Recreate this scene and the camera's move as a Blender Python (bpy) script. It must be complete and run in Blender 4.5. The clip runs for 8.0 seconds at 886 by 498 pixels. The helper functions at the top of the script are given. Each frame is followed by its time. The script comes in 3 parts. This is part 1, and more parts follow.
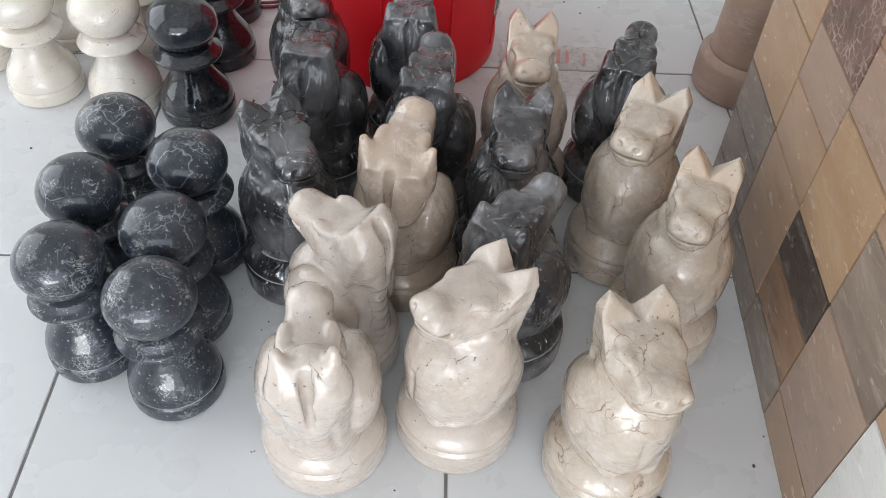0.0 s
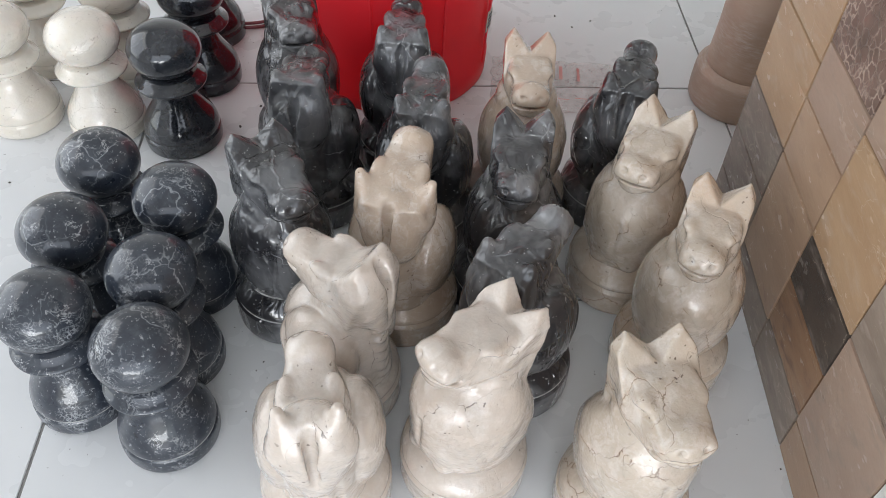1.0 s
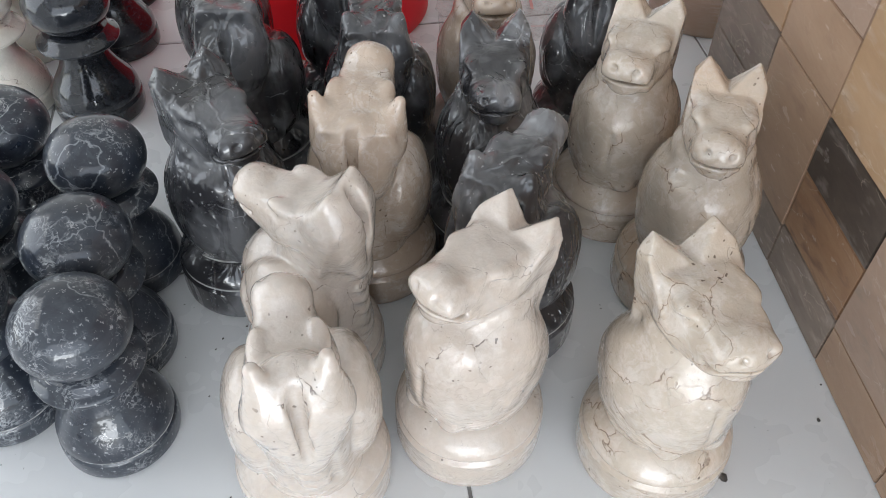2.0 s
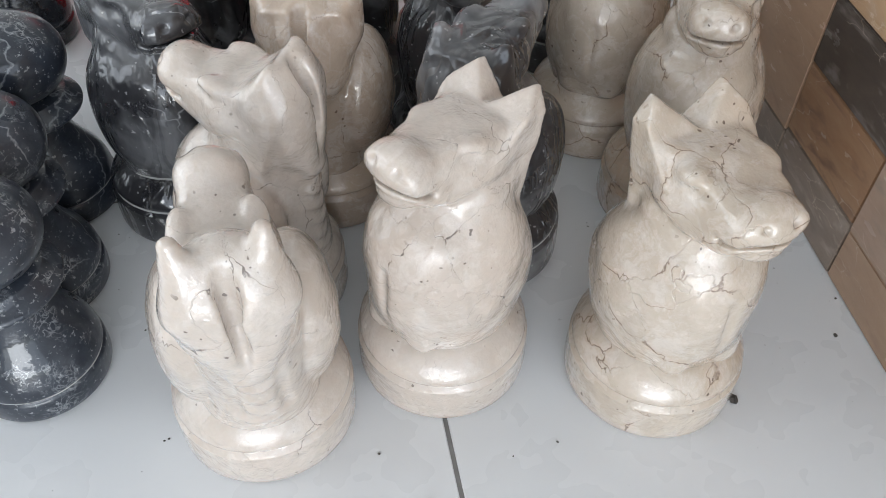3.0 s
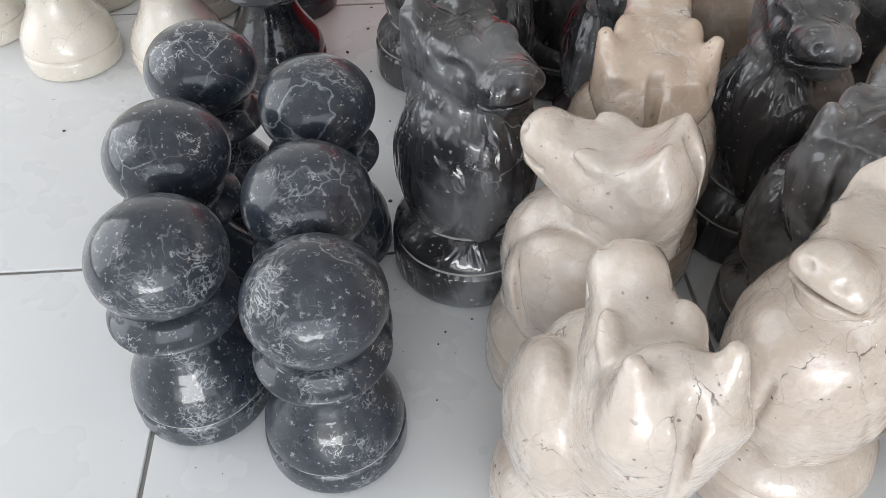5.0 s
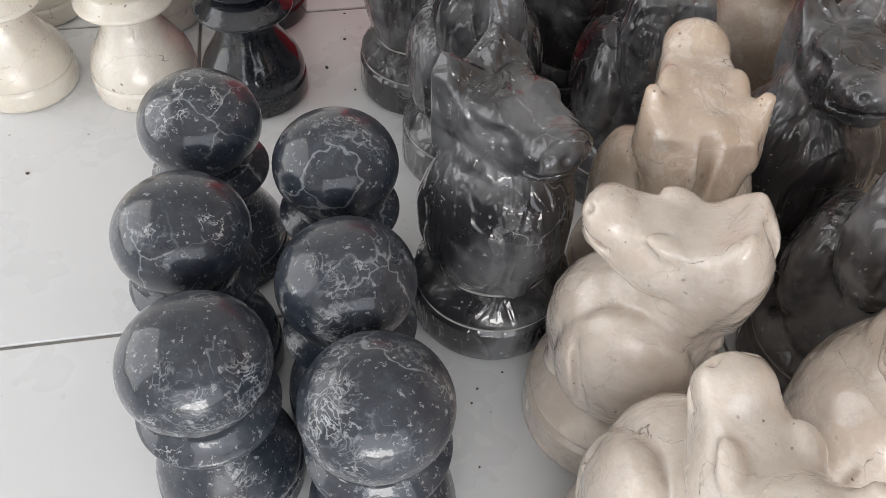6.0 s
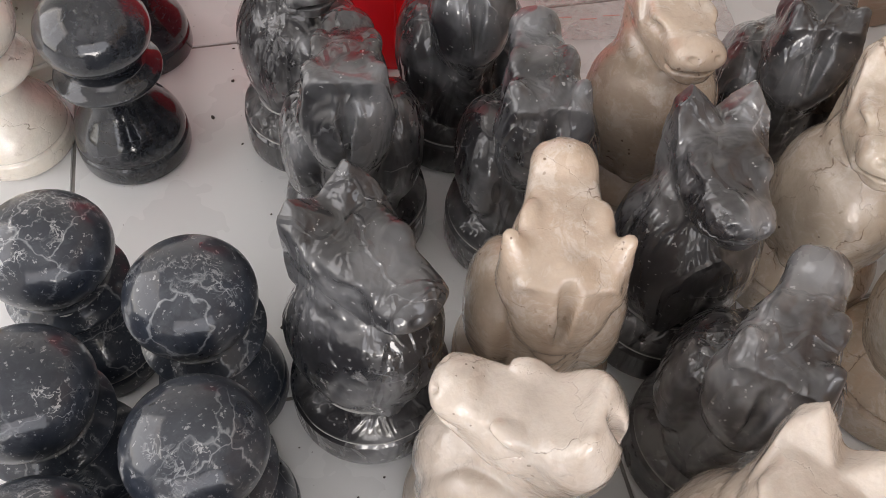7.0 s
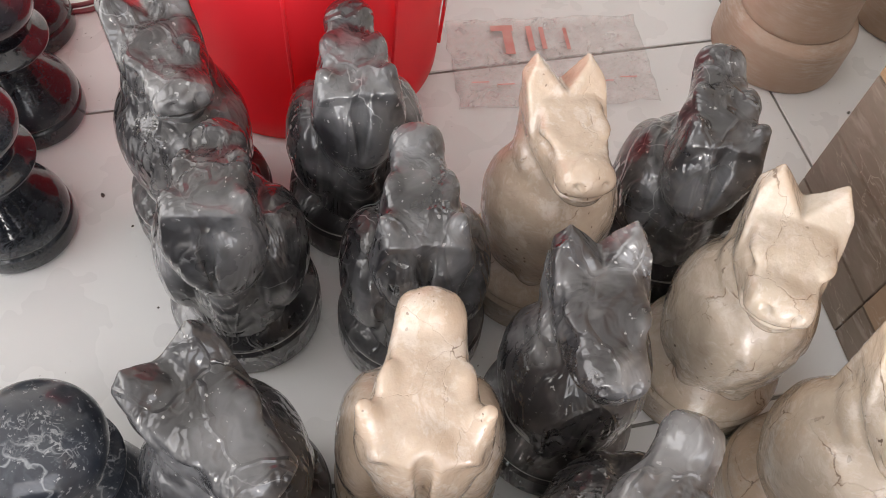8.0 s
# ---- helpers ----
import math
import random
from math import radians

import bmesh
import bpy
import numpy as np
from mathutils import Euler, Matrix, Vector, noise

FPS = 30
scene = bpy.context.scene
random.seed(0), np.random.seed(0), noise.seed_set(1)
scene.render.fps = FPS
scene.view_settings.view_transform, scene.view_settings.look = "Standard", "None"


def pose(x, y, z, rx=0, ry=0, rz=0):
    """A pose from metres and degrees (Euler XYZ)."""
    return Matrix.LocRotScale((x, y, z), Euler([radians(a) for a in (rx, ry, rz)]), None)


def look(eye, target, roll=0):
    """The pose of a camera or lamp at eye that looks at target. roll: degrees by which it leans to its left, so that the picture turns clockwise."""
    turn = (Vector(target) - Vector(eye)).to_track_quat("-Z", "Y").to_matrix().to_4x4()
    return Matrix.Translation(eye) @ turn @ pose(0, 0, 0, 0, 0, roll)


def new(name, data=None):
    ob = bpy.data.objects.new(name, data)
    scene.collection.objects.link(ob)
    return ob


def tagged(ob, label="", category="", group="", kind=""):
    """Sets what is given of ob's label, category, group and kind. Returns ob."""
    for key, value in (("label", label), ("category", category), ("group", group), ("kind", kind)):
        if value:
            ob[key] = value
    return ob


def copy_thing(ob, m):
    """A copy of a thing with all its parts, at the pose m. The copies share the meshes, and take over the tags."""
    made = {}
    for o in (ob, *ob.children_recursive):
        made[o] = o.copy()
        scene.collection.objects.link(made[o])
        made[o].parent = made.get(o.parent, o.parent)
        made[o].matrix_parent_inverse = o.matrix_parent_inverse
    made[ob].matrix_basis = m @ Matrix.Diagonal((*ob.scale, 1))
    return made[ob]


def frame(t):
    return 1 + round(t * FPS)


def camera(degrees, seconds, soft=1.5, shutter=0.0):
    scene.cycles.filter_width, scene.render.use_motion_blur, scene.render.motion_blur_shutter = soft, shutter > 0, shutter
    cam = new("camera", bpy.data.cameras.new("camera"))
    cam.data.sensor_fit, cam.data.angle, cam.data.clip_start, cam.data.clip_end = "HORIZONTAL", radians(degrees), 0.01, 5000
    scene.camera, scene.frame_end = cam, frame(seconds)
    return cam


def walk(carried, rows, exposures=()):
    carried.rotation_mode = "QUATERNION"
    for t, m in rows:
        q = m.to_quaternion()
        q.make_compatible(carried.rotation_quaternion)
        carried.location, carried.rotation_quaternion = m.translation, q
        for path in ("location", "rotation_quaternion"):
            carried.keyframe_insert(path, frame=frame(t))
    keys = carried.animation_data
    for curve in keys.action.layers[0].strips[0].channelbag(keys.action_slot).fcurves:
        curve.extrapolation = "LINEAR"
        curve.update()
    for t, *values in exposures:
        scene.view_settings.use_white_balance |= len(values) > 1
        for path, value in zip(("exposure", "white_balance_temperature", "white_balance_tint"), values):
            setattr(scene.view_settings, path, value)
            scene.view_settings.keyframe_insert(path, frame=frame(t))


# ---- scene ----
cam = camera(56.0, 8.0, soft=0.75)
PATH = [
    (0, (-0.025, 0.316, 0.731), (0.014, 1.666, -0.744), 3.0),
    (0.5, (-0.032, 0.344, 0.725), (0.009, 1.693, -0.75), 2.8),
    (1, (-0.041, 0.361, 0.728), (0.035, 1.715, -0.742), 2.7),
    (1.2, (-0.049, 0.365, 0.713), (0.045, 1.726, -0.75), 2.3),
    (2.3, (-0.072, 0.403, 0.568), (0.171, 1.731, -0.907), 0.1),
    (2.5, (-0.069, 0.405, 0.543), (0.181, 1.729, -0.935), 0.0),
    (3, (-0.062, 0.399, 0.499), (0.204, 1.728, -0.971), 0.7),
    (3.5, (-0.071, 0.4, 0.471), (0.193, 1.746, -0.985), 1.2),
    (4, (-0.117, 0.411, 0.473), (0.093, 1.782, -0.967), 0.8),
    (4.5, (-0.177, 0.442, 0.491), (-0.07, 1.826, -0.949), -0.5),
    (4.7, (-0.189, 0.457, 0.493), (-0.133, 1.851, -0.94), -1.3),
    (5.8, (-0.288, 0.548, 0.506), (-0.061, 1.851, -0.994), 2.3),
    (6, (-0.286, 0.568, 0.526), (-0.029, 1.833, -1.002), 2.6),
    (6.5, (-0.259, 0.611, 0.573), (0.036, 1.755, -1.041), 3.3),
    (7, (-0.198, 0.681, 0.597), (0.102, 1.756, -1.062), 4.2),
    (7.5, (-0.138, 0.745, 0.614), (0.165, 1.775, -1.073), 5.8),
    (8, (-0.11, 0.773, 0.635), (0.23, 1.77, -1.065), 7.4),
]

EXPOSURES = [(0.0, 0.03, 6400, 9), (1.2, 0.03, 6400, 9), (2.5, 0.06, 6250, 8), (3.5, -0.14, 6300, 8), (4.5, -0.02, 6400, 9), (5.8, 0.03, 6800, 11),
             (6.5, 0.03, 6950, 13), (7.0, 0.25, 7100, 15), (7.5, 0.56, 7100, 15), (8.0, 0.66, 7100, 14)]
walk(cam, [(t, look(eye, target, roll)) for t, eye, target, roll in PATH], EXPOSURES)

# ---- world and light: a shop room with an open front behind the camera and an unseen opening added on the left ----
world = bpy.data.worlds.new("sky")
scene.world = world
world.use_nodes = True
wn = world.node_tree.nodes
sky = wn.new("ShaderNodeTexSky")
sky.sky_type = "NISHITA"
sky.sun_disc = False
sky.sun_elevation = radians(50)
sky.sun_rotation = radians(200)
world.node_tree.links.new(sky.outputs[0], wn["Background"].inputs[0])
wn["Background"].inputs[1].default_value = 0.12


def area_lamp(name, eye, target, sx, sy, power, colour):
    data = bpy.data.lights.new(name, "AREA")
    data.shape, data.size, data.size_y = "RECTANGLE", sx, sy
    data.energy, data.color = power, colour
    ob = new(name, data)
    ob.matrix_world = look(eye, target)
    return ob


area_lamp("daylight_shop_front", (-0.1, -1.93, 1.30), (-0.1, 1.0, 1.0), 3.7, 2.1, 42, (0.97, 0.985, 1.0))
area_lamp("daylight_low_doorway", (-0.5, -1.90, 0.50), (-0.45, 1.0, 0.4), 1.6, 0.55, 28, (0.98, 0.99, 1.0))
# Fill added to brighten the left back; no opening is seen there
area_lamp("fill_from_left", (-2.13, 1.5, 1.15), (0.0, 1.4, 0.6), 2.3, 2.1, 33, (1.0, 0.995, 0.98))

# ---- materials ----


class Nodes:
    """A small helper round one node material."""

    def __init__(self, name):
        self.mat = bpy.data.materials.new(name)
        self.mat.use_nodes = True
        self.tree = self.mat.node_tree
        self.bsdf = self.tree.nodes["Principled BSDF"]

    def add(self, kind, **inputs):
        node = self.tree.nodes.new(kind)
        for key, value in inputs.items():
            self.put(node, key.replace("_", " "), value)
        return node

    def put(self, node, key, value):
        if isinstance(value, bpy.types.NodeSocket):
            self.tree.links.new(value, node.inputs[key])
        else:
            node.inputs[key].default_value = value

    def coords(self, spread=30.0, scale=(1, 1, 1)):
        """Object coordinates, moved by a random step for each object."""
        tc = self.add("ShaderNodeTexCoord")
        info = self.add("ShaderNodeObjectInfo")
        mul = self.add("ShaderNodeMath")
        mul.operation = "MULTIPLY"
        self.put(mul, 0, info.outputs["Random"])
        self.put(mul, 1, spread)
        mp = self.add("ShaderNodeMapping")
        self.put(mp, "Vector", tc.outputs["Object"])
        comb = self.add("ShaderNodeCombineXYZ")
        for k in range(3):
            self.put(comb, k, mul.outputs[0])
        self.put(mp, "Location", comb.outputs[0])
        mp.inputs["Scale"].default_value = scale
        return mp.outputs[0]

    def noise(self, vec, scale, detail=4.0, rough=0.55, distort=0.0):
        n = self.add("ShaderNodeTexNoise", Scale=scale, Detail=detail, Roughness=rough, Distortion=distort)
        self.put(n, "Vector", vec)
        return n.outputs["Fac"]

    def warp(self, vec, scale, amount):
        n = self.add("ShaderNodeTexNoise", Scale=scale, Detail=3.0)
        self.put(n, "Vector", vec)
        sub = self.add("ShaderNodeVectorMath")
        sub.operation = "SUBTRACT"
        self.put(sub, 0, n.outputs["Color"])
        sub.inputs[1].default_value = (0.5, 0.5, 0.5)
        sc = self.add("ShaderNodeVectorMath")
        sc.operation = "SCALE"
        self.put(sc, 0, sub.outputs[0])
        sc.inputs["Scale"].default_value = amount
        ad = self.add("ShaderNodeVectorMath")
        ad.operation = "ADD"
        self.put(ad, 0, vec)
        self.put(ad, 1, sc.outputs[0])
        return ad.outputs[0]

    def cracks(self, vec, scale):
        v = self.add("ShaderNodeTexVoronoi", Scale=scale)
        v.feature = "DISTANCE_TO_EDGE"
        self.put(v, "Vector", vec)
        return v.outputs["Distance"]

    def span(self, value, lo, hi, a=0.0, b=1.0):
        m = self.add("ShaderNodeMapRange")
        self.put(m, "Value", value)
        for key, x in (("From Min", lo), ("From Max", hi), ("To Min", a), ("To Max", b)):
            self.put(m, key, x)
        return m.outputs[0]

    def times(self, a, b, op="MULTIPLY"):
        m = self.add("ShaderNodeMath")
        m.operation = op
        self.put(m, 0, a)
        self.put(m, 1, b)
        return m.outputs[0]

    def mix(self, fac, a, b):
        m = self.add("ShaderNodeMix")
        m.data_type = "RGBA"
        for sock, value in ((m.inputs[0], fac), (m.inputs[6], a), (m.inputs[7], b)):
            if isinstance(value, bpy.types.NodeSocket):
                self.tree.links.new(value, sock)
            else:
                sock.default_value = (*value, 1.0) if isinstance(value, tuple) and len(value) == 3 else value
        return m.outputs[2]

    def bump(self, height, strength, distance):
        b = self.add("ShaderNodeBump", Strength=strength, Distance=distance)
        self.put(b, "Height", height)
        return b.outputs[0]

    def finish(self, colour, rough, normal=None, **more):
        self.put(self.bsdf, "Base Color", colour if isinstance(colour, bpy.types.NodeSocket) else (*colour, 1.0))
        self.put(self.bsdf, "Roughness", rough)
        if normal is not None:
            self.put(self.bsdf, "Normal", normal)
        for key, value in more.items():
            self.put(self.bsdf, key.replace("_", " "), value)
        return self.mat


def cream_marble(name, light, mid, vein, stain, vein_width=0.007, mottle=14.0, stain_amount=0.5, veins=0.5, halo_amount=0.0):
    n = Nodes(name)
    v = n.coords()
    w = n.warp(v, 9.0, 0.05)
    base = n.mix(n.span(n.noise(w, mottle, 5.0, 0.6), 0.32, 0.68), mid, light)
    cloud = n.noise(v, 7.0, 3.0)
    base = n.mix(n.times(n.span(cloud, 0.55, 0.75), stain_amount), base, stain)
    fine = n.noise(v, 210.0, 5.0, 0.7)
    base = n.mix(n.span(fine, 0.40, 0.66, 0.0, 0.38), base, mid)
    milky = n.span(n.noise(n.warp(v, 30.0, 0.04), 34.0, 8.0, 0.75), 0.50, 0.60)
    base = n.mix(n.times(milky, 0.50), base, (0.69, 0.625, 0.57))
    w2 = n.warp(n.warp(n.warp(v, 14.0, 0.05), 45.0, 0.02), 170.0, 0.006)
    line = n.span(n.cracks(w2, 15.0), 0.0, vein_width, 1.0, 0.0)
    gate = n.span(n.noise(v, 34.0, 3.0, 0.6), 0.59 - 0.1 * veins, 0.66 - 0.1 * veins)
    base = n.mix(n.times(n.times(line, gate), 0.9), base, vein)
    halo = n.span(n.cracks(w2, 15.0), 0.0, vein_width * 7, halo_amount, 0.0)
    base = n.mix(n.times(halo, gate), base, stain)
    w3 = n.warp(n.warp(v, 50.0, 0.03), 200.0, 0.005)
    line2 = n.span(n.cracks(w3, 38.0), 0.0, 0.020, 1.0, 0.0)
    gate2 = n.span(n.noise(v, 31.0, 3.0), 0.60, 0.66)
    base = n.mix(n.times(n.times(line2, gate2), 0.55 * veins), base, vein)
    pale = n.span(n.cracks(n.warp(v, 26.0, 0.05), 24.0), 0.0, 0.05, 0.14, 0.0)
    base = n.mix(n.times(pale, n.span(n.noise(v, 20.0, 2.0), 0.45, 0.6)), base, (0.74, 0.70, 0.66))
    speck = n.span(n.noise(v, 200.0, 1.0), 0.715, 0.75)
    gate3 = n.span(n.noise(v, 18.0, 1.0), 0.5, 0.6)
    base = n.mix(n.times(n.times(speck, gate3), 0.8), base, vein)
    rough = n.span(n.noise(v, 35.0, 4.0), 0.3, 0.7, 0.10, 0.30)
    height = n.times(n.noise(v, 48.0, 5.0, 0.6), n.times(line, 0.35), "SUBTRACT")
    lustre = n.bump(n.noise(n.warp(v, 18.0, 0.04), 52.0, 4.0, 0.55), 0.7, 0.006)
    return n.finish(base, rough, n.bump(height, 0.4, 0.004), Subsurface_Weight=0.3, Subsurface_Scale=0.006, Subsurface_Radius=(1.0, 0.8, 0.65), Coat_Weight=1.0, Coat_Roughness=0.025, Coat_Normal=lustre)


def black_marble(name, dark, grey, veins=1.0, flecks=1.0, rough=(0.07, 0.24)):
    n = Nodes(name)
    v = n.coords()
    w = n.warp(v, 14.0, 0.05)
    base = n.mix(n.span(n.noise(w, 18.0, 6.0, 0.65), 0.42, 0.75), dark, grey)
    w2 = n.warp(n.warp(v, 22.0, 0.045), 110.0, 0.008)
    line = n.span(n.cracks(w2, 13.0), 0.0, 0.012, 1.0, 0.0)
    gate = n.span(n.noise(v, 13.0, 2.0), 0.47, 0.58)
    base = n.mix(n.times(n.times(line, gate), 0.30 * veins), base, (0.34, 0.36, 0.38))
    smoke = n.span(n.noise(n.warp(v, 40.0, 0.03), 70.0, 5.0, 0.7), 0.50, 0.72)
    base = n.mix(n.times(smoke, 0.22 * flecks), base, (0.15, 0.16, 0.18))
    # clusters of fine white scratches
    w3 = n.warp(n.warp(v, 40.0, 0.05), 190.0, 0.012)
    net = n.span(n.cracks(w3, 120.0), 0.0, 0.11, 1.0, 0.0)
    gate2 = n.span(n.noise(n.warp(v, 30.0, 0.03), 24.0, 5.0, 0.65), 0.54, 0.68)
    base = n.mix(n.times(n.times(net, gate2), 0.65 * flecks), base, (0.52, 0.54, 0.56))
    scribble = n.span(n.cracks(n.warp(n.warp(v, 60.0, 0.04), 240.0, 0.010), 62.0), 0.0, 0.045, 1.0, 0.0)
    gate4 = n.span(n.noise(v, 21.0, 4.0, 0.6), 0.58, 0.66)
    base = n.mix(n.times(n.times(scribble, gate4), 0.70 * flecks), base, (0.58, 0.59, 0.60))
    dots = n.span(n.noise(v, 230.0, 3.0, 0.7), 0.61, 0.67)
    base = n.mix(n.times(dots, 0.7 * flecks), base, (0.34, 0.35, 0.36))
    r = n.span(n.noise(v, 40.0, 4.0), 0.3, 0.7, *rough)
    return n.finish(base, r, n.bump(n.noise(v, 60.0, 3.0), 0.12, 0.003), Specular_IOR_Level=0.35, Coat_Weight=0.75, Coat_Roughness=0.02, Coat_Normal=n.bump(n.noise(v, 55.0, 3.0), 0.22, 0.003))


def wrapped_marble(name, dark, grey):
    """Dark stone under a tight clear film: smoky patches where it stands off, streaky gloss."""
    n = Nodes(name)
    v = n.coords()
    w = n.warp(v, 12.0, 0.06)
    base = n.mix(n.span(n.noise(w, 13.0, 4.0, 0.55), 0.45, 0.58), dark, grey)
    base = n.mix(n.span(n.noise(w, 30.0, 3.0, 0.5), 0.50, 0.62, 0.0, 0.75), base, dark)
    dots = n.span(n.noise(v, 210.0, 2.0), 0.68, 0.73)
    base = n.mix(n.times(dots, 0.55), base, (0.45, 0.45, 0.45))
    w2 = n.warp(n.warp(v, 24.0, 0.04), 110.0, 0.008)
    line = n.span(n.cracks(w2, 12.0), 0.0, 0.010, 1.0, 0.0)
    gate = n.span(n.noise(v, 14.0, 2.0), 0.54, 0.64)
    base = n.mix(n.times(n.times(line, gate), 0.45), base, (0.42, 0.43, 0.44))
    st = n.coords(30.0, (1.0, 1.0, 0.32))
    folds = n.noise(n.warp(st, 12.0, 0.06), 27.0, 3.0, 0.5, 0.7)
    creases = n.span(n.cracks(n.warp(st, 20.0, 0.06), 19.0), 0.0, 0.05, 1.0, 0.0)
    height = n.times(folds, n.times(creases, 0.12), "ADD")
    crinkle = n.span(n.cracks(n.warp(st, 45.0, 0.03), 42.0), 0.0, 0.22, 1.0, 0.0)
    patch = n.span(n.noise(v, 19.0, 2.0), 0.44, 0.58)
    height = n.times(height, n.times(n.times(crinkle, patch), 0.10), "ADD")
    film = n.bump(height, 1.0, 0.014)
    haze = n.span(n.noise(v, 22.0, 4.0), 0.35, 0.7, 0.25, 0.50)
    return n.finish(base, haze, n.bump(folds, 0.25, 0.005), Specular_IOR_Level=0.3, Coat_Weight=1.0, Coat_Roughness=0.03, Coat_IOR=1.6, Coat_Normal=film)


def onyx(name, a, b, c, streak=(1.0, 1.0, 3.0)):
    n = Nodes(name)
    v = n.coords(40.0, streak)
    w = n.warp(v, 7.0, 0.10)
    base = n.mix(n.span(n.noise(w, 9.0, 6.0, 0.62), 0.34, 0.66), a, b)
    base = n.mix(n.span(n.noise(w, 26.0, 4.0), 0.56, 0.74), base, c)
    lines = n.span(n.cracks(n.warp(v, 40.0, 0.03), 22.0), 0.0, 0.014, 0.5, 0.0)
    base = n.mix(n.times(lines, n.span(n.noise(v, 12.0, 2.0), 0.5, 0.6)), base, (0.62, 0.52, 0.42))
    r = n.span(n.noise(v, 30.0, 4.0), 0.3, 0.7, 0.10, 0.30)
    return n.finish(base, r, n.bump(n.noise(v, 70.0, 4.0), 0.2, 0.003))


def crackled(name):
    n = Nodes(name)
    v = n.coords(40.0)
    net = n.span(n.cracks(n.warp(v, 90.0, 0.012), 95.0), 0.0, 0.12, 1.0, 0.0)
    gate = n.span(n.noise(v, 30.0, 3.0), 0.42, 0.60)
    base = n.mix(n.span(n.noise(v, 20.0, 4.0), 0.35, 0.65), (0.13, 0.085, 0.065), (0.22, 0.14, 0.11))
    base = n.mix(n.times(n.times(net, gate), 0.75), base, (0.55, 0.42, 0.34))
    return n.finish(base, 0.45, n.bump(net, 0.4, 0.002))


def dusty_stone(name):
    n = Nodes(name)
    v = n.coords(30.0)
    base = n.mix(n.span(n.noise(v, 9.0, 5.0), 0.35, 0.65), (0.34, 0.24, 0.175), (0.44, 0.32, 0.245))
    scr = n.noise(n.coords(30.0, (1, 1, 5.0)), 60.0, 4.0, 0.7)
    dust = n.times(n.span(scr, 0.42, 0.66), n.span(n.noise(v, 12.0, 3.0), 0.40, 0.62))
    base = n.mix(n.times(dust, 0.6), base, (0.52, 0.46, 0.42))
    return n.finish(base, 0.42, n.bump(scr, 0.25, 0.002))


def floor_tile_material():
    n = Nodes("glazed_floor_tile")
    v = n.coords(20.0)
    base = n.mix(n.span(n.noise(v, 5.0, 4.0), 0.3, 0.7), (0.68, 0.69, 0.70), (0.71, 0.717, 0.724))
    dirt = n.span(n.noise(v, 11.0, 7.0, 0.7), 0.60, 0.80)
    base = n.mix(n.times(dirt, 0.012), base, (0.40, 0.38, 0.36))
    smear = n.span(n.noise(n.coords(20.0, (1, 4, 1)), 9.0, 6.0, 0.7, 0.5), 0.62, 0.74)
    base = n.mix(n.times(smear, 0.006), base, (0.42, 0.42, 0.43))
    grit = n.span(n.noise(v, 230.0, 1.0), 0.775, 0.80)
    base = n.mix(n.times(grit, n.span(n.noise(v, 8.0, 3.0), 0.48, 0.62)), base, (0.13, 0.12, 0.11))
    r = n.span(n.noise(v, 14.0, 3.0), 0.3, 0.7, 0.25, 0.31)
    return n.finish(base, r, n.bump(n.noise(v, 20.0, 2.0), 0.05, 0.003))


def plain(name, a, b, rough, scale=20.0, relief=0.1, metal=0.0):
    n = Nodes(name)
    v = n.coords(20.0)
    base = n.mix(n.span(n.noise(v, scale, 5.0), 0.3, 0.7), a, b)
    return n.finish(base, rough, n.bump(n.noise(v, scale * 4, 3.0), relief, 0.002), Metallic=metal)


def clear_film(name):
    n = Nodes(name)
    v = n.coords(10.0)
    glass = n.add("ShaderNodeBsdfTransparent")
    mix = n.add("ShaderNodeMixShader")
    wr = n.noise(v, 45.0, 5.0, 0.6, 1.0)
    n.finish(n.mix(n.span(wr, 0.3, 0.7), (0.74, 0.60, 0.58), (0.80, 0.74, 0.73)), 0.25, n.bump(wr, 0.5, 0.004))
    n.put(mix, 0, n.span(wr, 0.3, 0.75, 0.12, 0.42))
    n.tree.links.new(glass.outputs[0], mix.inputs[1])
    n.tree.links.new(n.bsdf.outputs[0], mix.inputs[2])
    n.tree.links.new(mix.outputs[0], n.tree.nodes["Material Output"].inputs[0])
    return n.mat


M_CREAM = cream_marble("cream_marble", (0.65, 0.575, 0.512), (0.51, 0.435, 0.370), (0.10, 0.07, 0.055), (0.50, 0.37, 0.27), 0.006, stain_amount=0.35, veins=0.35)
M_CREAM_VEINED = cream_marble("cream_marble_veined", (0.60, 0.520, 0.435), (0.47, 0.390, 0.310), (0.09, 0.055, 0.04), (0.54, 0.36, 0.23), 0.010, stain_amount=0.85, veins=0.8, halo_amount=0.2)
M_TAN = cream_marble("tan_marble", (0.60, 0.487, 0.390), (0.46, 0.362, 0.282), (0.14, 0.085, 0.055), (0.36, 0.24, 0.165), 0.006, stain_amount=0.6, veins=0.15)
M_WHITE = cream_marble("white_marble", (0.78, 0.735, 0.665), (0.66, 0.61, 0.53), (0.22, 0.16, 0.12), (0.62, 0.52, 0.40), 0.008, stain_amount=0.5)
M_BLACK = black_marble("black_marble", (0.014, 0.019, 0.030), (0.045, 0.053, 0.068), veins=2.0, flecks=1.0, rough=(0.26, 0.42))
M_BLACK_PLAIN = black_marble("black_marble_plain", (0.013, 0.015, 0.020), (0.034, 0.038, 0.046), 0.30, 0.12)
M_WRAPPED = wrapped_marble("wrapped_black_marble", (0.019, 0.019, 0.022), (0.115, 0.117, 0.124))
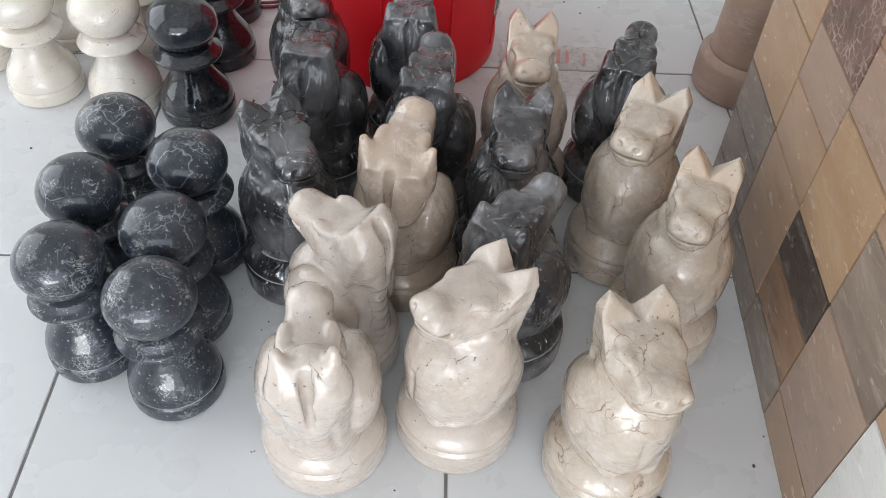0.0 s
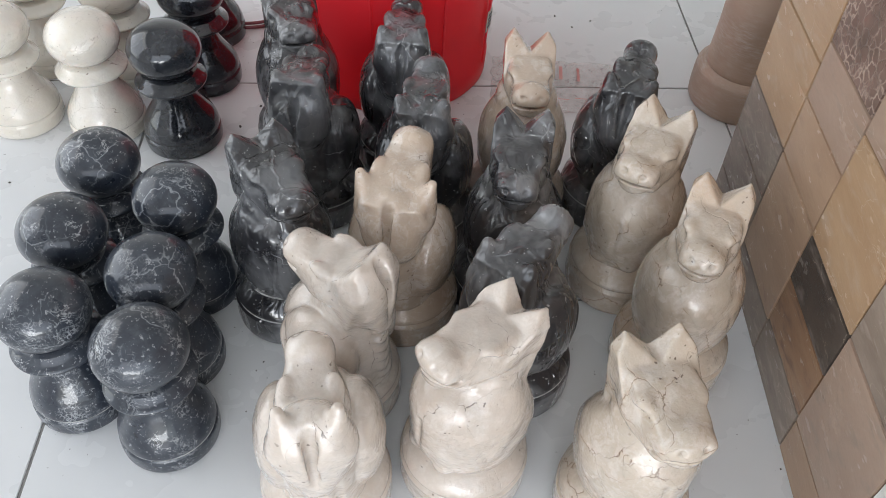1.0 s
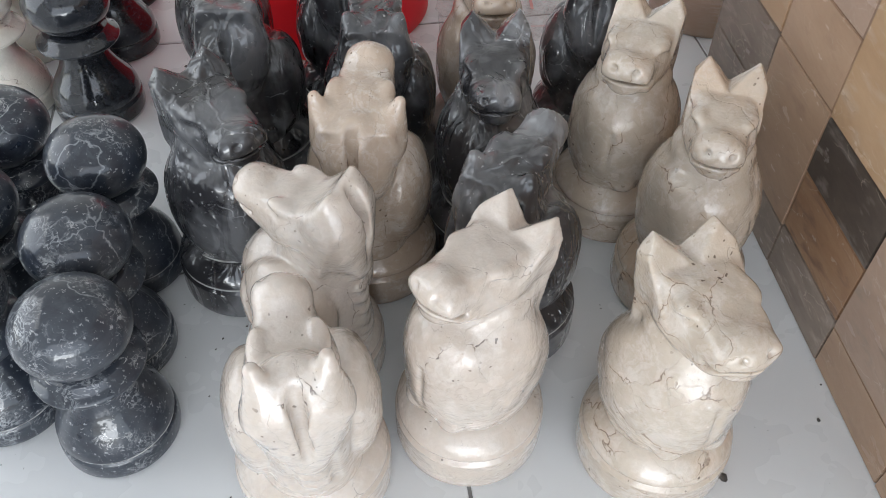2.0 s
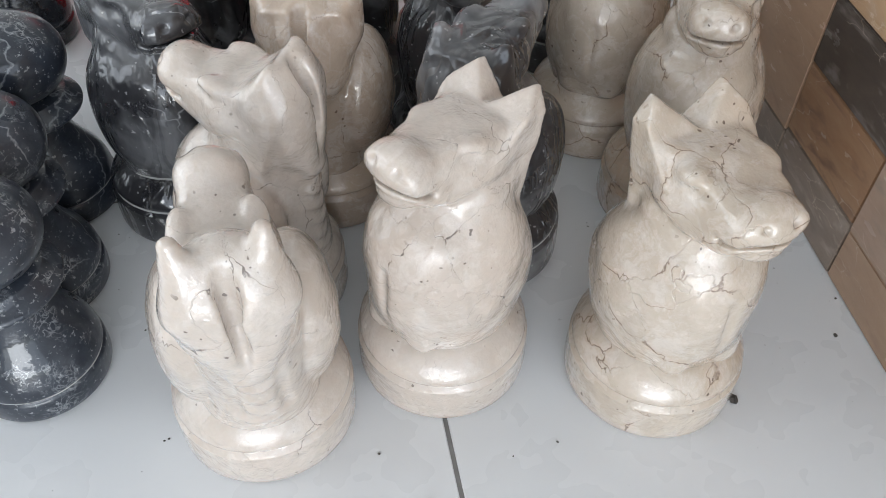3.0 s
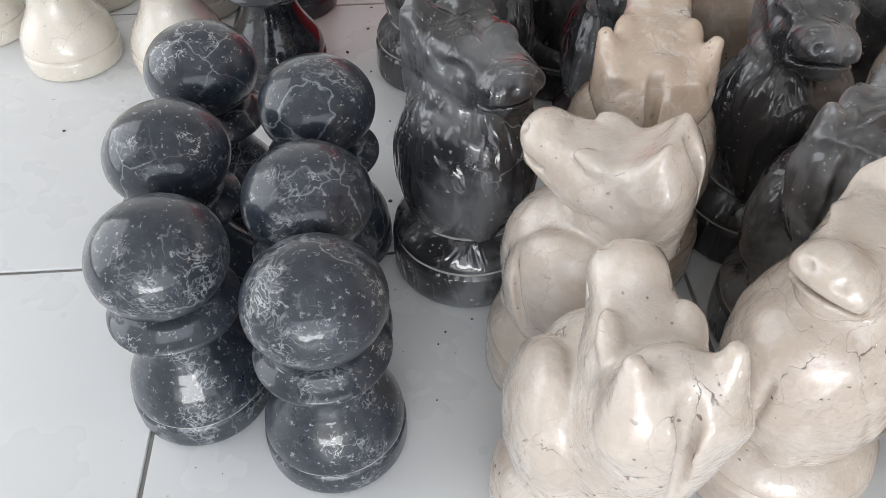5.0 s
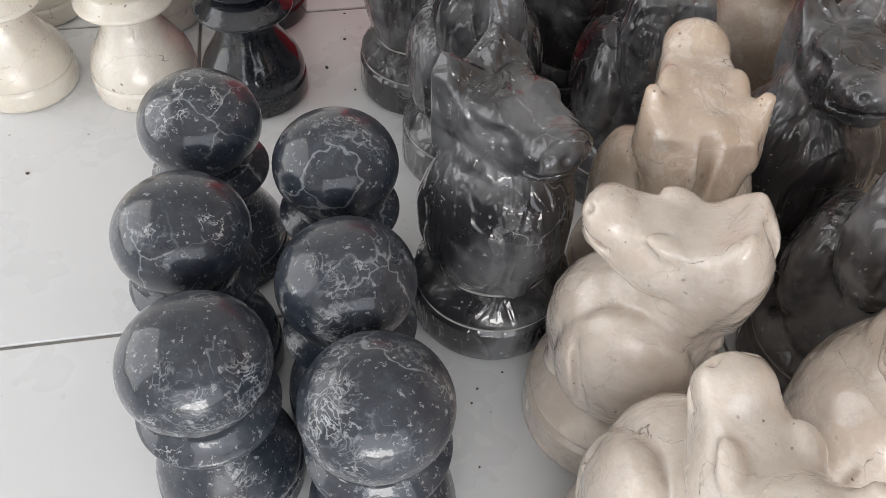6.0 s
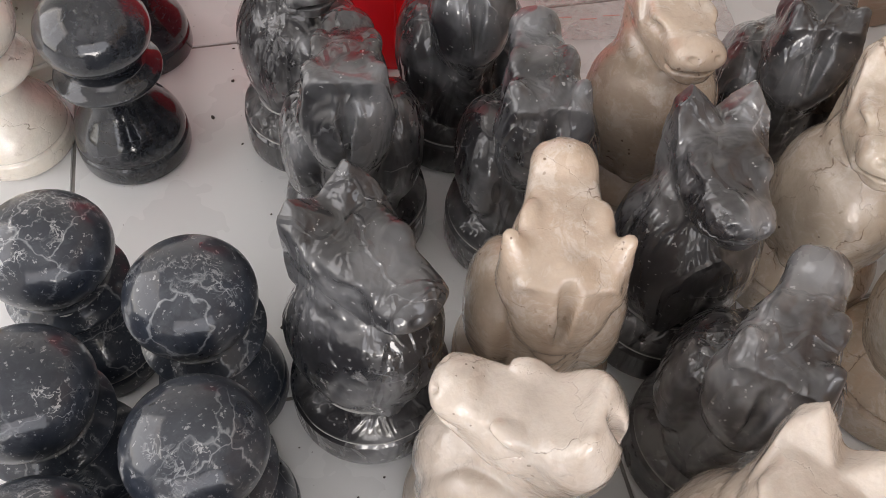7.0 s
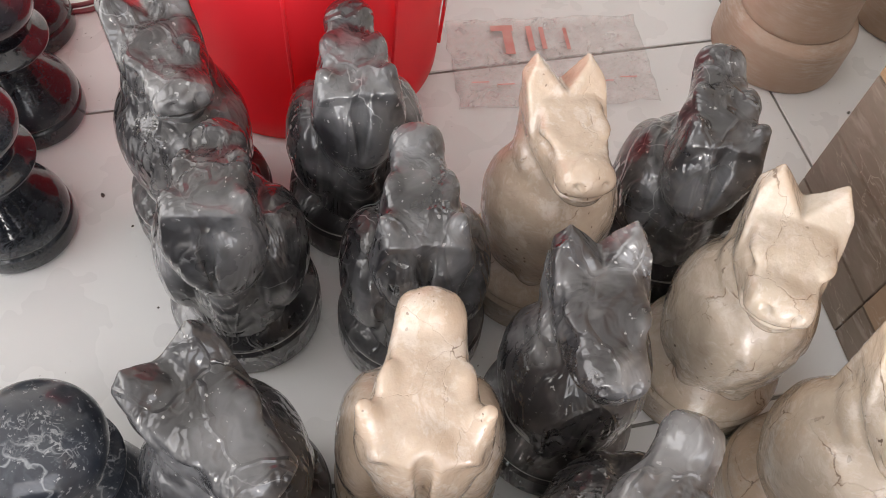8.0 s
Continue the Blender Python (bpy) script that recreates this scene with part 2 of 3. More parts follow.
M_WRAPPED_GREY = wrapped_marble("wrapped_smoky_marble", (0.027, 0.026, 0.029), (0.165, 0.165, 0.170))
M_TILE = floor_tile_material()
M_GROUT = plain("grey_grout", (0.16, 0.155, 0.15), (0.27, 0.26, 0.25), 0.9, 30.0, 0.4)
M_WALL = plain("white_wall_paint", (0.74, 0.73, 0.71), (0.80, 0.79, 0.77), 0.8, 3.0)
M_CEIL = plain("white_ceiling_paint", (0.78, 0.78, 0.77), (0.82, 0.82, 0.81), 0.8, 3.0)
M_RED = plain("red_plastic", (0.86, 0.050, 0.075), (0.90, 0.065, 0.09), 0.28, 4.0, 0.03)
red_nodes = M_RED.node_tree
glow_through = red_nodes.nodes.new("ShaderNodeBsdfTranslucent")
glow_through.inputs["Color"].default_value = (0.95, 0.09, 0.10, 1.0)
red_mix = red_nodes.nodes.new("ShaderNodeMixShader")
red_mix.inputs[0].default_value = 0.5
red_nodes.links.new(red_nodes.nodes["Principled BSDF"].outputs[0], red_mix.inputs[1])
red_nodes.links.new(glow_through.outputs[0], red_mix.inputs[2])
red_nodes.links.new(red_mix.outputs[0], red_nodes.nodes["Material Output"].inputs[0])
M_PAPER = plain("paper_label", (0.55, 0.53, 0.50), (0.70, 0.68, 0.66), 0.6)
M_INK = plain("grey_ink", (0.10, 0.10, 0.11), (0.16, 0.16, 0.17), 0.6)
M_REDINK = plain("red_print", (0.58, 0.20, 0.18), (0.66, 0.34, 0.31), 0.5, 90.0)
M_CABLE = plain("dark_red_cable", (0.15, 0.02, 0.03), (0.22, 0.03, 0.04), 0.35)
M_CHIP = plain("dark_stone_chip", (0.03, 0.027, 0.025), (0.09, 0.08, 0.07), 0.7, 200.0)
M_DUST = dusty_stone("dusty_brown_stone")
M_MORTAR = plain("cream_mortar", (0.40, 0.30, 0.23), (0.50, 0.39, 0.30), 0.7, 60.0, 0.3)
M_CHALK = plain("chalky_dust", (0.26, 0.26, 0.26), (0.48, 0.48, 0.47), 0.6, 60.0, 0.3)
M_FILM = clear_film("crinkled_clear_film")
ONYX = {
    "tan": onyx("onyx_tan", (0.37, 0.245, 0.165), (0.43, 0.295, 0.20), (0.33, 0.22, 0.155)),
    "gold": onyx("onyx_gold", (0.38, 0.245, 0.145), (0.44, 0.295, 0.18), (0.45, 0.33, 0.235)),
    "brown": onyx("onyx_brown", (0.27, 0.155, 0.09), (0.36, 0.22, 0.13), (0.20, 0.12, 0.08)),
    "black": onyx("onyx_black", (0.065, 0.052, 0.044), (0.105, 0.083, 0.068), (0.18, 0.155, 0.14)),
    "grey": onyx("onyx_grey", (0.21, 0.160, 0.125), (0.29, 0.230, 0.185), (0.36, 0.30, 0.25)),
    "rose": onyx("onyx_rose", (0.35, 0.245, 0.185), (0.41, 0.295, 0.225), (0.31, 0.24, 0.19)),
    "white": onyx("onyx_white", (0.66, 0.65, 0.62), (0.74, 0.73, 0.70), (0.58, 0.56, 0.52)),
    "crackle": crackled("onyx_crackled"),
}

# ---- mesh helpers ----


def link_mesh(name, me, material, parent=None, label="", smooth=True):
    me.materials.append(material)
    if smooth:
        me.polygons.foreach_set("use_smooth", [True] * len(me.polygons))
    ob = new(name, me)
    if parent is not None:
        ob.parent = parent
    if label:
        tagged(ob, label)
    return ob


def part(name, bm, material, parent=None, label="", smooth=False):
    me = bpy.data.meshes.new(name)
    bm.to_mesh(me)
    bm.free()
    return link_mesh(name, me, material, parent, label, smooth)


def box_bm(x0, x1, y0, y1, z0, z1, bevel=0.0, segments=1):
    bm = bmesh.new()
    bmesh.ops.create_cube(bm, size=1.0)
    for v in bm.verts:
        v.co = Vector((x0 + (v.co.x + 0.5) * (x1 - x0), y0 + (v.co.y + 0.5) * (y1 - y0), z0 + (v.co.z + 0.5) * (z1 - z0)))
    if bevel:
        bmesh.ops.bevel(bm, geom=bm.edges[:], offset=bevel, segments=segments, affect="EDGES")
    return bm


def lathe_bm(profile, steps=72, wobble=0.0, seed=0):
    """A turned solid; the profile runs from the axis at the bottom to the axis at the top."""
    bm = bmesh.new()
    rings = []
    for r, z in profile:
        if r < 1e-6:
            rings.append([bm.verts.new((0, 0, z))])
            continue
        ring = []
        for i in range(steps):
            a = 2 * math.pi * i / steps
            k = 1 + wobble * noise.noise((1.5 * math.cos(a) + seed * 3.1, 1.5 * math.sin(a), z * 25))
            ring.append(bm.verts.new((r * k * math.cos(a), r * k * math.sin(a), z)))
        rings.append(ring)
    for lo, hi in zip(rings, rings[1:]):
        for i in range(steps):
            j = (i + 1) % steps
            if len(lo) == 1:
                bm.faces.new((lo[0], hi[j], hi[i]))
            elif len(hi) == 1:
                bm.faces.new((lo[i], lo[j], hi[0]))
            else:
                bm.faces.new((lo[i], lo[j], hi[j], hi[i]))
    return bm


def curve_profile(points, n=6):
    """Rounds a turned profile with a smooth curve through its points."""
    pts = [Vector((r, z, 0)) for r, z in points]
    out = []
    for i in range(len(pts) - 1):
        p0, p1, p2, p3 = pts[max(i - 1, 0)], pts[i], pts[i + 1], pts[min(i + 2, len(pts) - 1)]
        for k in range(n):
            t = k / n
            q = 0.5 * (2 * p1 + (p2 - p0) * t + (2 * p0 - 5 * p1 + 4 * p2 - p3) * t * t + (3 * p1 - p0 - 3 * p2 + p3) * t ** 3)
            out.append((max(q.x, 0.0), q.y))
    out.append((points[-1][0], points[-1][1]))
    return out


# ---- carved forms: distance fields turned into meshes ----


def smin(a, b, k):
    h = np.clip(0.5 + 0.5 * (b - a) / k, 0, 1)
    return b * (1 - h) + a * h - k * h * (1 - h)


def smax(a, b, k):
    return -smin(-a, -b, k)


def ell(p, c, r):
    q = [(p[i] - c[i]) / r[i] for i in range(3)]
    k0 = np.sqrt(q[0] ** 2 + q[1] ** 2 + q[2] ** 2) + 1e-9
    k1 = np.sqrt((q[0] / r[0]) ** 2 + (q[1] / r[1]) ** 2 + (q[2] / r[2]) ** 2) + 1e-9
    return k0 * (k0 - 1) / k1


def cone(p, a, b, ra, rb):
    ba = [b[i] - a[i] for i in range(3)]
    pa = [p[i] - a[i] for i in range(3)]
    h = np.clip(sum(pa[i] * ba[i] for i in range(3)) / sum(x * x for x in ba), 0, 1)
    return np.sqrt(sum((pa[i] - ba[i] * h) ** 2 for i in range(3))) - (ra + (rb - ra) * h)


def net_mesh(name, field, lo, hi, step):
    """Surface nets: a smooth quad mesh of the places where the field is zero."""
    axes = [np.arange(lo[i], hi[i] + step, step, dtype=np.float32) for i in range(3)]
    p = np.meshgrid(*axes, indexing="ij")
    d = field(p).astype(np.float32)
    s = d < 0
    nx, ny, nz = (n - 1 for n in d.shape)
    count = np.zeros((nx, ny, nz), np.float32)
    total = [np.zeros((nx, ny, nz), np.float32) for _ in range(3)]
    corners = [(i, j, k) for i in (0, 1) for j in (0, 1) for k in (0, 1)]
    cut = lambda a, c: a[c[0]:c[0] + nx, c[1]:c[1] + ny, c[2]:c[2] + nz]
    for a in corners:
        for ax in range(3):
            if a[ax]:
                continue
            b = tuple(a[i] + (i == ax) for i in range(3))
            da, db = cut(d, a), cut(d, b)
            cross = cut(s, a) != cut(s, b)
            t = np.where(cross, da / np.where(cross, da - db, 1), 0)
            count += cross
            for i in range(3):
                total[i] += np.where(cross, a[i] + (t if i == ax else 0), 0)
    alive = count > 0
    index = np.full(alive.shape, -1, np.int64)
    index[alive] = np.arange(alive.sum())
    cell = np.argwhere(alive)
    verts = np.stack([lo[i] + step * (cell[:, i] + total[i][alive] / count[alive]) for i in range(3)], 1)
    faces = []
    for ax in range(3):
        u, w = (ax + 1) % 3, (ax + 2) % 3
        a = [slice(1, -1)] * 3
        b = [slice(1, -1)] * 3
        a[ax], b[ax] = slice(0, -1), slice(1, None)
        sa, sb = s[tuple(a)], s[tuple(b)]
        off = [1, 1, 1]
        off[ax] = 0
        for sign in (True, False):
            at = np.argwhere((sa == sign) & (sb != sign)) + off
            du, dw = np.eye(3, dtype=int)[u], np.eye(3, dtype=int)[w]
            quad = [index[tuple((at - x).T)] for x in (du + dw, dw, 0 * du, du)]
            quad = np.stack(quad if sign else quad[::-1], 1)
            faces.append(quad)
    me = bpy.data.meshes.new(name)
    me.from_pydata(verts.tolist(), [], np.concatenate(faces).tolist())
    me.validate()
    return me


def turned(p, origin, yaw, pitch):
    """Coordinates of p in a head that is turned by yaw (left) and pitch (up), in degrees."""
    x, y, z = (p[i] - origin[i] for i in range(3))
    c, s = math.cos(radians(yaw)), math.sin(radians(yaw))
    x, y = c * x + s * y, -s * x + c * y
    c, s = math.cos(radians(pitch)), math.sin(radians(pitch))
    x, z = c * x + s * z, -s * x + c * z
    return x, y, z


def knight_field(yaw=0.0, pitch=0.0, back=0.0, ear=1.0, snout=1.0, seed=0, carve=1.0, chest=1.0, wide=0.0, dip=0.0, tip=(-0.024, 0.020, 0.036)):
    rng = random.Random(seed)
    ph = [rng.uniform(0, 6.28) for _ in range(6)]

    def field(p):
        x, y, z = p
        # trunk: an upright back pillar, a belly and a chest that rises to the chin
        d = cone(p, (-0.017, 0, 0.062), (-0.0185 - back, 0, 0.168), 0.0365, 0.0285)
        d = smin(d, ell(p, (0.010, 0, 0.104), (0.044, 0.041, 0.060)), 0.010)
        d = smin(d, cone(p, (0.000, 0, 0.055), (0.000, 0, 0.085), 0.0415, 0.0430), 0.008)
        d = smin(d, ell(p, (0.016 + 0.005 * chest, 0, 0.120 + 0.015 * chest), (0.030, 0.034, 0.034)), 0.014)
        d = smin(d, cone(p, (-0.004, 0, 0.128), (-0.010 - 0.6 * back, 0, 0.166), 0.030 + 0.0140 * chest, 0.022 + 0.0120 * chest), 0.012)
        # haunches and forelegs
        for sy in (-1, 1):
            d = smin(d, ell(p, (-0.001 - 0.004 * chest, sy * (0.0315 - 0.0045 * chest), 0.106), (0.042, 0.0245, 0.0555)), 0.0028 + 0.007 * chest)
            d = smin(d, cone(p, (0.022, sy * 0.019, 0.126 + 0.020 * chest), (0.036, sy * 0.016, 0.072), 0.0165, 0.0125), 0.0045)
            groove = cone(p, (0.010, sy * 0.057, 0.066), (0.036, sy * 0.040, 0.158), 0.0040, 0.0024)
            d = smax(d, -groove, 0.003)
        groove = cone(p, (0.057, 0, 0.065), (0.054, 0, 0.135), 0.0035, 0.0025)
        d = smax(d, -groove, 0.003)
        # mane: a notched band down the back
        ridge = cone(p, (-0.041 - back * 0.8, 0, 0.168), (-0.045, 0, 0.074), 0.0115, 0.0105)
        notch = 0.0017 * np.clip(np.sin(2 * math.pi * z / 0.0145 + ph[0] - 200 * np.abs(y)) * 2, -1, 0.6) * carve
        d = smin(d, ridge + notch, 0.004)
        for sy in (-1, 1):
            d = smax(d, -cone(p, (-0.056 - back, sy * 0.0155, 0.20), (-0.054, sy * 0.0150, 0.08), 0.0050, 0.0045), 0.003)
        d = smax(d, -(x + 0.0550 + back * np.clip((z - 0.06) / 0.15, 0, 1)), 0.004)
        # head
        q = turned(p, (-0.012 - back, 0, 0.200), yaw, pitch)
        ay = np.abs(q[1])
        fx = np.where(q[0] > 0, q[0] / snout, q[0])
        half = 0.0275 + wide
        # a rounded wedge: forehead, cheeks, nose, jaw and a straight back
        face = chest > 0.5
        top = smax(0.30 * fx + 0.954 * q[2] - (0.0175 if face else 0.0150), q[2] - (0.0185 if face else 0.0150), 0.0060)
        h = smax(top, 0.985 * (ay - half) + (0.120 if face else 0.145) * (fx + 0.030), 0.0120)
        h = smin(h, ell(q, (-0.003, 0, -0.012), (0.036, half + 0.0010, 0.0265)), 0.0060)
        h = smax(h, 0.97 * fx + 0.24 * q[2] - 0.0545, 0.0040)
        h = smax(h, 0.88 * fx - 0.47 * q[2] - 0.0520, 0.0060)
        h = smax(h, 0.24 * fx - q[2] - 0.037, 0.0120)
        h = smax(h, -(q[0] + (0.0375 if face else 0.0320)), 0.0030)
        h = smin(h, ell(q, (0.045 * snout, 0, -0.0060), (0.0155, 0.0190 if face else 0.0180, 0.0165)), 0.0060)
        h = smin(h, ell(q, (0.042 * snout, 0, -0.0210), (0.0125, 0.0150, 0.0085)), 0.0025)
        for sy in (-1, 1):
            h = smin(h, ell(q, (0.010, sy * (half - 0.0105), 0.0085), (0.014, 0.0075, 0.0065)), 0.0025)
            h = smax(h, -ell(q, (0.026, sy * (half - 0.0030), 0.0035), (0.014, 0.0060, 0.0055)), 0.0030)
            h = smax(h, -ell(q, (0.060 * snout, sy * 0.0095, -0.0010), (0.005, 0.0035, 0.003)), 0.002)
        slit = np.maximum(np.abs(q[2] + 0.0130 + 6.0 * q[1] ** 2) - 0.0017, 0.036 * snout - q[0])
        h = smax(h, -slit, 0.0022)
        ez = q[2] / ear
        if face:
            # ears: one upright slab flush with the back, split by a notch into two prisms
            one = smax(ay - half - 0.0005, 0.84 * (ay - half) + 0.54 * ez - 0.0145, 0.0012)
            one = smax(one, 0.80 * q[0] + 0.60 * ez - 0.0010, 0.0015)
            one = smax(one, -(q[0] + 0.0375), 0.0020)
            one = smax(one, -q[2] - 0.006, 0.0050)
            vee = -(ez - 0.0190 - 1.15 * ay * 0.0275 / half) / 1.5
            h = smin(h, smax(one, -vee, 0.0015), 0.0015)
        else:
            # a broad nape, and two long leaf-shaped ears that meet in a point on it
            u = turned(p, (-0.012 - back, 0, 0.200), yaw, 0)
            h = smin(h, ell(u, (-0.0225, 0, tip[2] - 0.052), (0.0270, 0.0315, 0.047)), 0.0060)
            for sy in (-1, 1):
                mid = (tip[0] - 0.005, sy * (0.5 * tip[1] + 0.006), tip[2] - 0.036)
                leaf = smin(cone(u, (tip[0], sy * tip[1], tip[2]), mid, 0.0050, 0.0165), cone(u, mid, (-0.038, sy * 0.0045, -0.052), 0.0145, 0.0075), 0.0060)
                h = smin(h, smax(leaf, -(u[0] + 0.0460), 0.0030), 0.0090)
            cleft = cone(u, (min(tip[0] - 0.010, -0.040), 0, tip[2] - 0.008), (-0.049, 0, -0.046), 0.0075, 0.0016)
            h = smax(h, -cleft, 0.0025)
        if dip:
            h = smax(h, -ell(q, (0.004, 0, 0.046), (0.022, 0.060, 0.030 * dip)), 0.008)
        seam = d - h
        d = smin(d, h, 0.0035)
        # cut line where the jaw meets the neck
        d = d + 0.0020 * np.exp(-(seam / 0.0032) ** 2) * np.clip((x + 0.030) / 0.015, 0, 1)
        # hand-carved unevenness
        d = d + 0.0007 * np.sin(95 * x + ph[1]) * np.sin(85 * y + ph[2]) * np.sin(70 * z + ph[3])
        d = d + 0.0005 * np.sin(210 * x + ph[4]) * np.sin(190 * y + ph[5]) * np.sin(170 * z)
        return np.maximum(d, 0.056 - z)

    return field


PLINTH = curve_profile([(0.0565, 0.0), (0.0595, 0.0030), (0.0600, 0.016), (0.0595, 0.0325)], 3) + \
    curve_profile([(0.0595, 0.0330), (0.0575, 0.0355), (0.0560, 0.0372)], 3) + \
    curve_profile([(0.0565, 0.0378), (0.0580, 0.0405), (0.0570, 0.0450), (0.0520, 0.0525), (0.0455, 0.0590), (0.0410, 0.0620)], 4)
PLINTH = [(0.0, 0.0)] + PLINTH + [(0.0, 0.0625)]


def ring_bm(radius, z, thick, height, seed):
    """A thin uneven ring of chalky dust left in a turned groove."""
    bm = bmesh.new()
    rows = []
    for i in range(96):
        a = 2 * math.pi * i / 96
        k = 0.75 + 0.9 * max(0.0, noise.noise((1.8 * math.cos(a) + seed, 1.8 * math.sin(a), seed * 2.0)))
        c, sn = math.cos(a), math.sin(a)
        rows.append([bm.verts.new(((radius + u * thick * k) * c, (radius + u * thick * k) * sn, z + w * height * k)) for u, w in ((-1, -0.6), (0.2, -1), (1, 0), (0.2, 1), (-1, 0.6))])
    for i in range(96):
        a, b = rows[i], rows[(i + 1) % 96]
        for k in range(5):
            bm.faces.new((a[k], b[k], b[(k + 1) % 5], a[(k + 1) % 5]))
    bmesh.ops.recalc_face_normals(bm, faces=bm.faces[:])
    return bm


def chess_knight(x, y, heading, material, label, size=1.0, chalk=False, **shape):
    thing = new("chess_knight")
    me = net_mesh("figure", knight_field(**shape), (-0.082, -0.068, 0.050), (0.094, 0.068, 0.278), 0.0019)
    link_mesh("figure", me, material, thing)
    part("plinth", lathe_bm(PLINTH, 80, 0.006, shape.get("seed", 0)), material, thing, smooth=True)
    if chalk:
        part("chalk_line", ring_bm(0.0565, 0.0372, 0.0014, 0.0016, shape["seed"]), M_CHALK, thing, "white dust in the turned groove", True)
        part("chalk_line", ring_bm(0.0430, 0.0622, 0.0020, 0.0012, shape["seed"] + 7), M_CHALK, thing, "white dust in the turned groove", True)
    thing.matrix_world = pose(x, y, 0, 0, 0, heading) @ Matrix.Diagonal((size, size, size * 0.965, 1))
    return tagged(thing, label, "chess piece", "carved chess knights")


def chess_pawn(material, label, group, dusty=False):
    thing = new("chess_pawn")
    base = [(0.0, 0.0)] + curve_profile([(0.0440, 0.0), (0.0465, 0.003), (0.0470, 0.012), (0.0465, 0.0205)], 3) + \
        curve_profile([(0.0455, 0.0215), (0.0447, 0.0230), (0.0455, 0.0245)], 2) + \
        curve_profile([(0.0457, 0.0255), (0.0448, 0.0330), (0.0410, 0.0440), (0.0342, 0.0560), (0.0280, 0.0680), (0.0246, 0.0800), (0.0238, 0.0900), (0.0255, 0.0960)], 4) + [(0.0, 0.0965)]
    part("base", lathe_bm(base, 64, 0.004), material, thing, smooth=True)
    collar = [(0.0, 0.0940)] + curve_profile([(0.0240, 0.0938), (0.0345, 0.0950), (0.0405, 0.0978), (0.0418, 0.1005), (0.0408, 0.1030), (0.0360, 0.1075), (0.0315, 0.1135)], 4) + [(0.0, 0.1140)]
    part("collar", lathe_bm(collar, 64, 0.004, 2), material, thing, smooth=True)
    ball = []
    for i in range(29):
        a = -math.pi / 2 + math.pi * i / 28
        ball.append((0.0420 * math.cos(a) if 0 < i < 28 else 0.0, 0.1455 + 0.0358 * math.sin(a)))
    part("ball", lathe_bm(ball, 64, 0.006, 5), material, thing, smooth=True)
    if dusty:
        part("chalk_line", ring_bm(0.0322, 0.1100, 0.0011, 0.0020, 3), M_CHALK, thing, "white dust under the ball", True)
        part("chalk_line", ring_bm(0.0443, 0.0230, 0.0009, 0.0013, 9), M_CHALK, thing, "white dust in the turned groove", True)
    return tagged(thing, label, "chess piece", group)


# ---- the room ----


# Unseen walls, added so that light enters by the openings and bounces inside
def wall(name, x0, x1, y0, y1, z0, z1, material=None):
    return tagged(part(name, box_bm(x0, x1, y0, y1, z0, z1), material or M_WALL), "unseen white painted wall, added to hold and bounce light", "wall", kind="structure")


X0, X1, Y0, Y1, H = -2.2, 2.4, -2.0, 3.355, 2.8
wall("wall_east", X1, X1 + 0.15, Y0, Y1, 0, H)
wall("wall_north", X0 - 0.15, X1 + 0.15, Y1, Y1 + 0.15, 0, H)
# west wall, with an unseen gap added for the left fill lamp
wall("wall_west", X0 - 0.15, X0, Y0, 0.3, 0, H)
wall("wall_west_beyond", X0 - 0.15, X0, 2.7, Y1, 0, H)
wall("wall_west_lintel", X0 - 0.15, X0, 0.3, 2.7, 2.25, H)
# south wall with the open shop front
wall("wall_south_left", X0 - 0.15, -2.05, Y0 - 0.15, Y0, 0, H)
wall("wall_south_right", 1.85, X1 + 0.15, Y0 - 0.15, Y0, 0, H)
wall("wall_south_lintel", -2.05, 1.85, Y0 - 0.15, Y0, 2.4, H)
tagged(part("ceiling", box_bm(X0 - 0.15, X1 + 0.15, Y0 - 0.15, Y1 + 0.15, H, H + 0.1), M_CEIL), "plain white painted ceiling", "ceiling", kind="structure")
ground = tagged(part("ground", box_bm(-60, 60, -60, 60, -0.30, -0.012), M_GROUT), "grey concrete ground under and around the shop", "ground", kind="structure")
floor = tagged(part("floor", box_bm(X0 - 0.15, X1 + 0.15, Y0 - 0.15, Y1 + 0.15, -0.011, -0.0016), M_GROUT), "glazed white floor tiles with dark dirty joints", "floor", kind="structure")

# ---- carved knights ----
chess_knight(-0.117, 0.727, 95, M_CREAM, "cream marble chess knight showing its notched mane, on tiles", back=0.020, wide=0.001, seed=1, chest=0.0, snout=0.95, carve=1.3, pitch=30, tip=(-0.026, 0.021, 0.036))
chess_knight(0.009, 0.752, 217, M_CREAM, "cream marble chess knight with thin dark cracks, on tiles", seed=2, wide=0.002, snout=1.06, pitch=17, ear=0.9)
chess_knight(0.151, 0.710, 279, M_CREAM_VEINED, "cream marble chess knight with orange stains and brown veins", seed=3, back=-0.016, wide=0.0045, pitch=12, ear=0.92)
chess_knight(-0.109, 0.840, 149, M_CREAM, "cream marble chess knight with one tall pale ear", size=0.98, seed=4, chest=0.0, snout=0.97, dip=1.0, wide=0.002, carve=0.9, pitch=15, tip=(-0.023, 0.016, 0.042))
chess_knight(0.229, 0.876, 245, M_CREAM_VEINED, "pale polished marble chess knight beside the tiled block", seed=5, back=-0.010, wide=0.001, snout=0.86, pitch=8, ear=0.98)
chess_knight(0.197, 0.990, 238, M_CREAM_VEINED, "yellowish marble chess knight with a dark branching vein", seed=6, back=-0.012, wide=0.003, snout=0.88, pitch=8, ear=0.98)
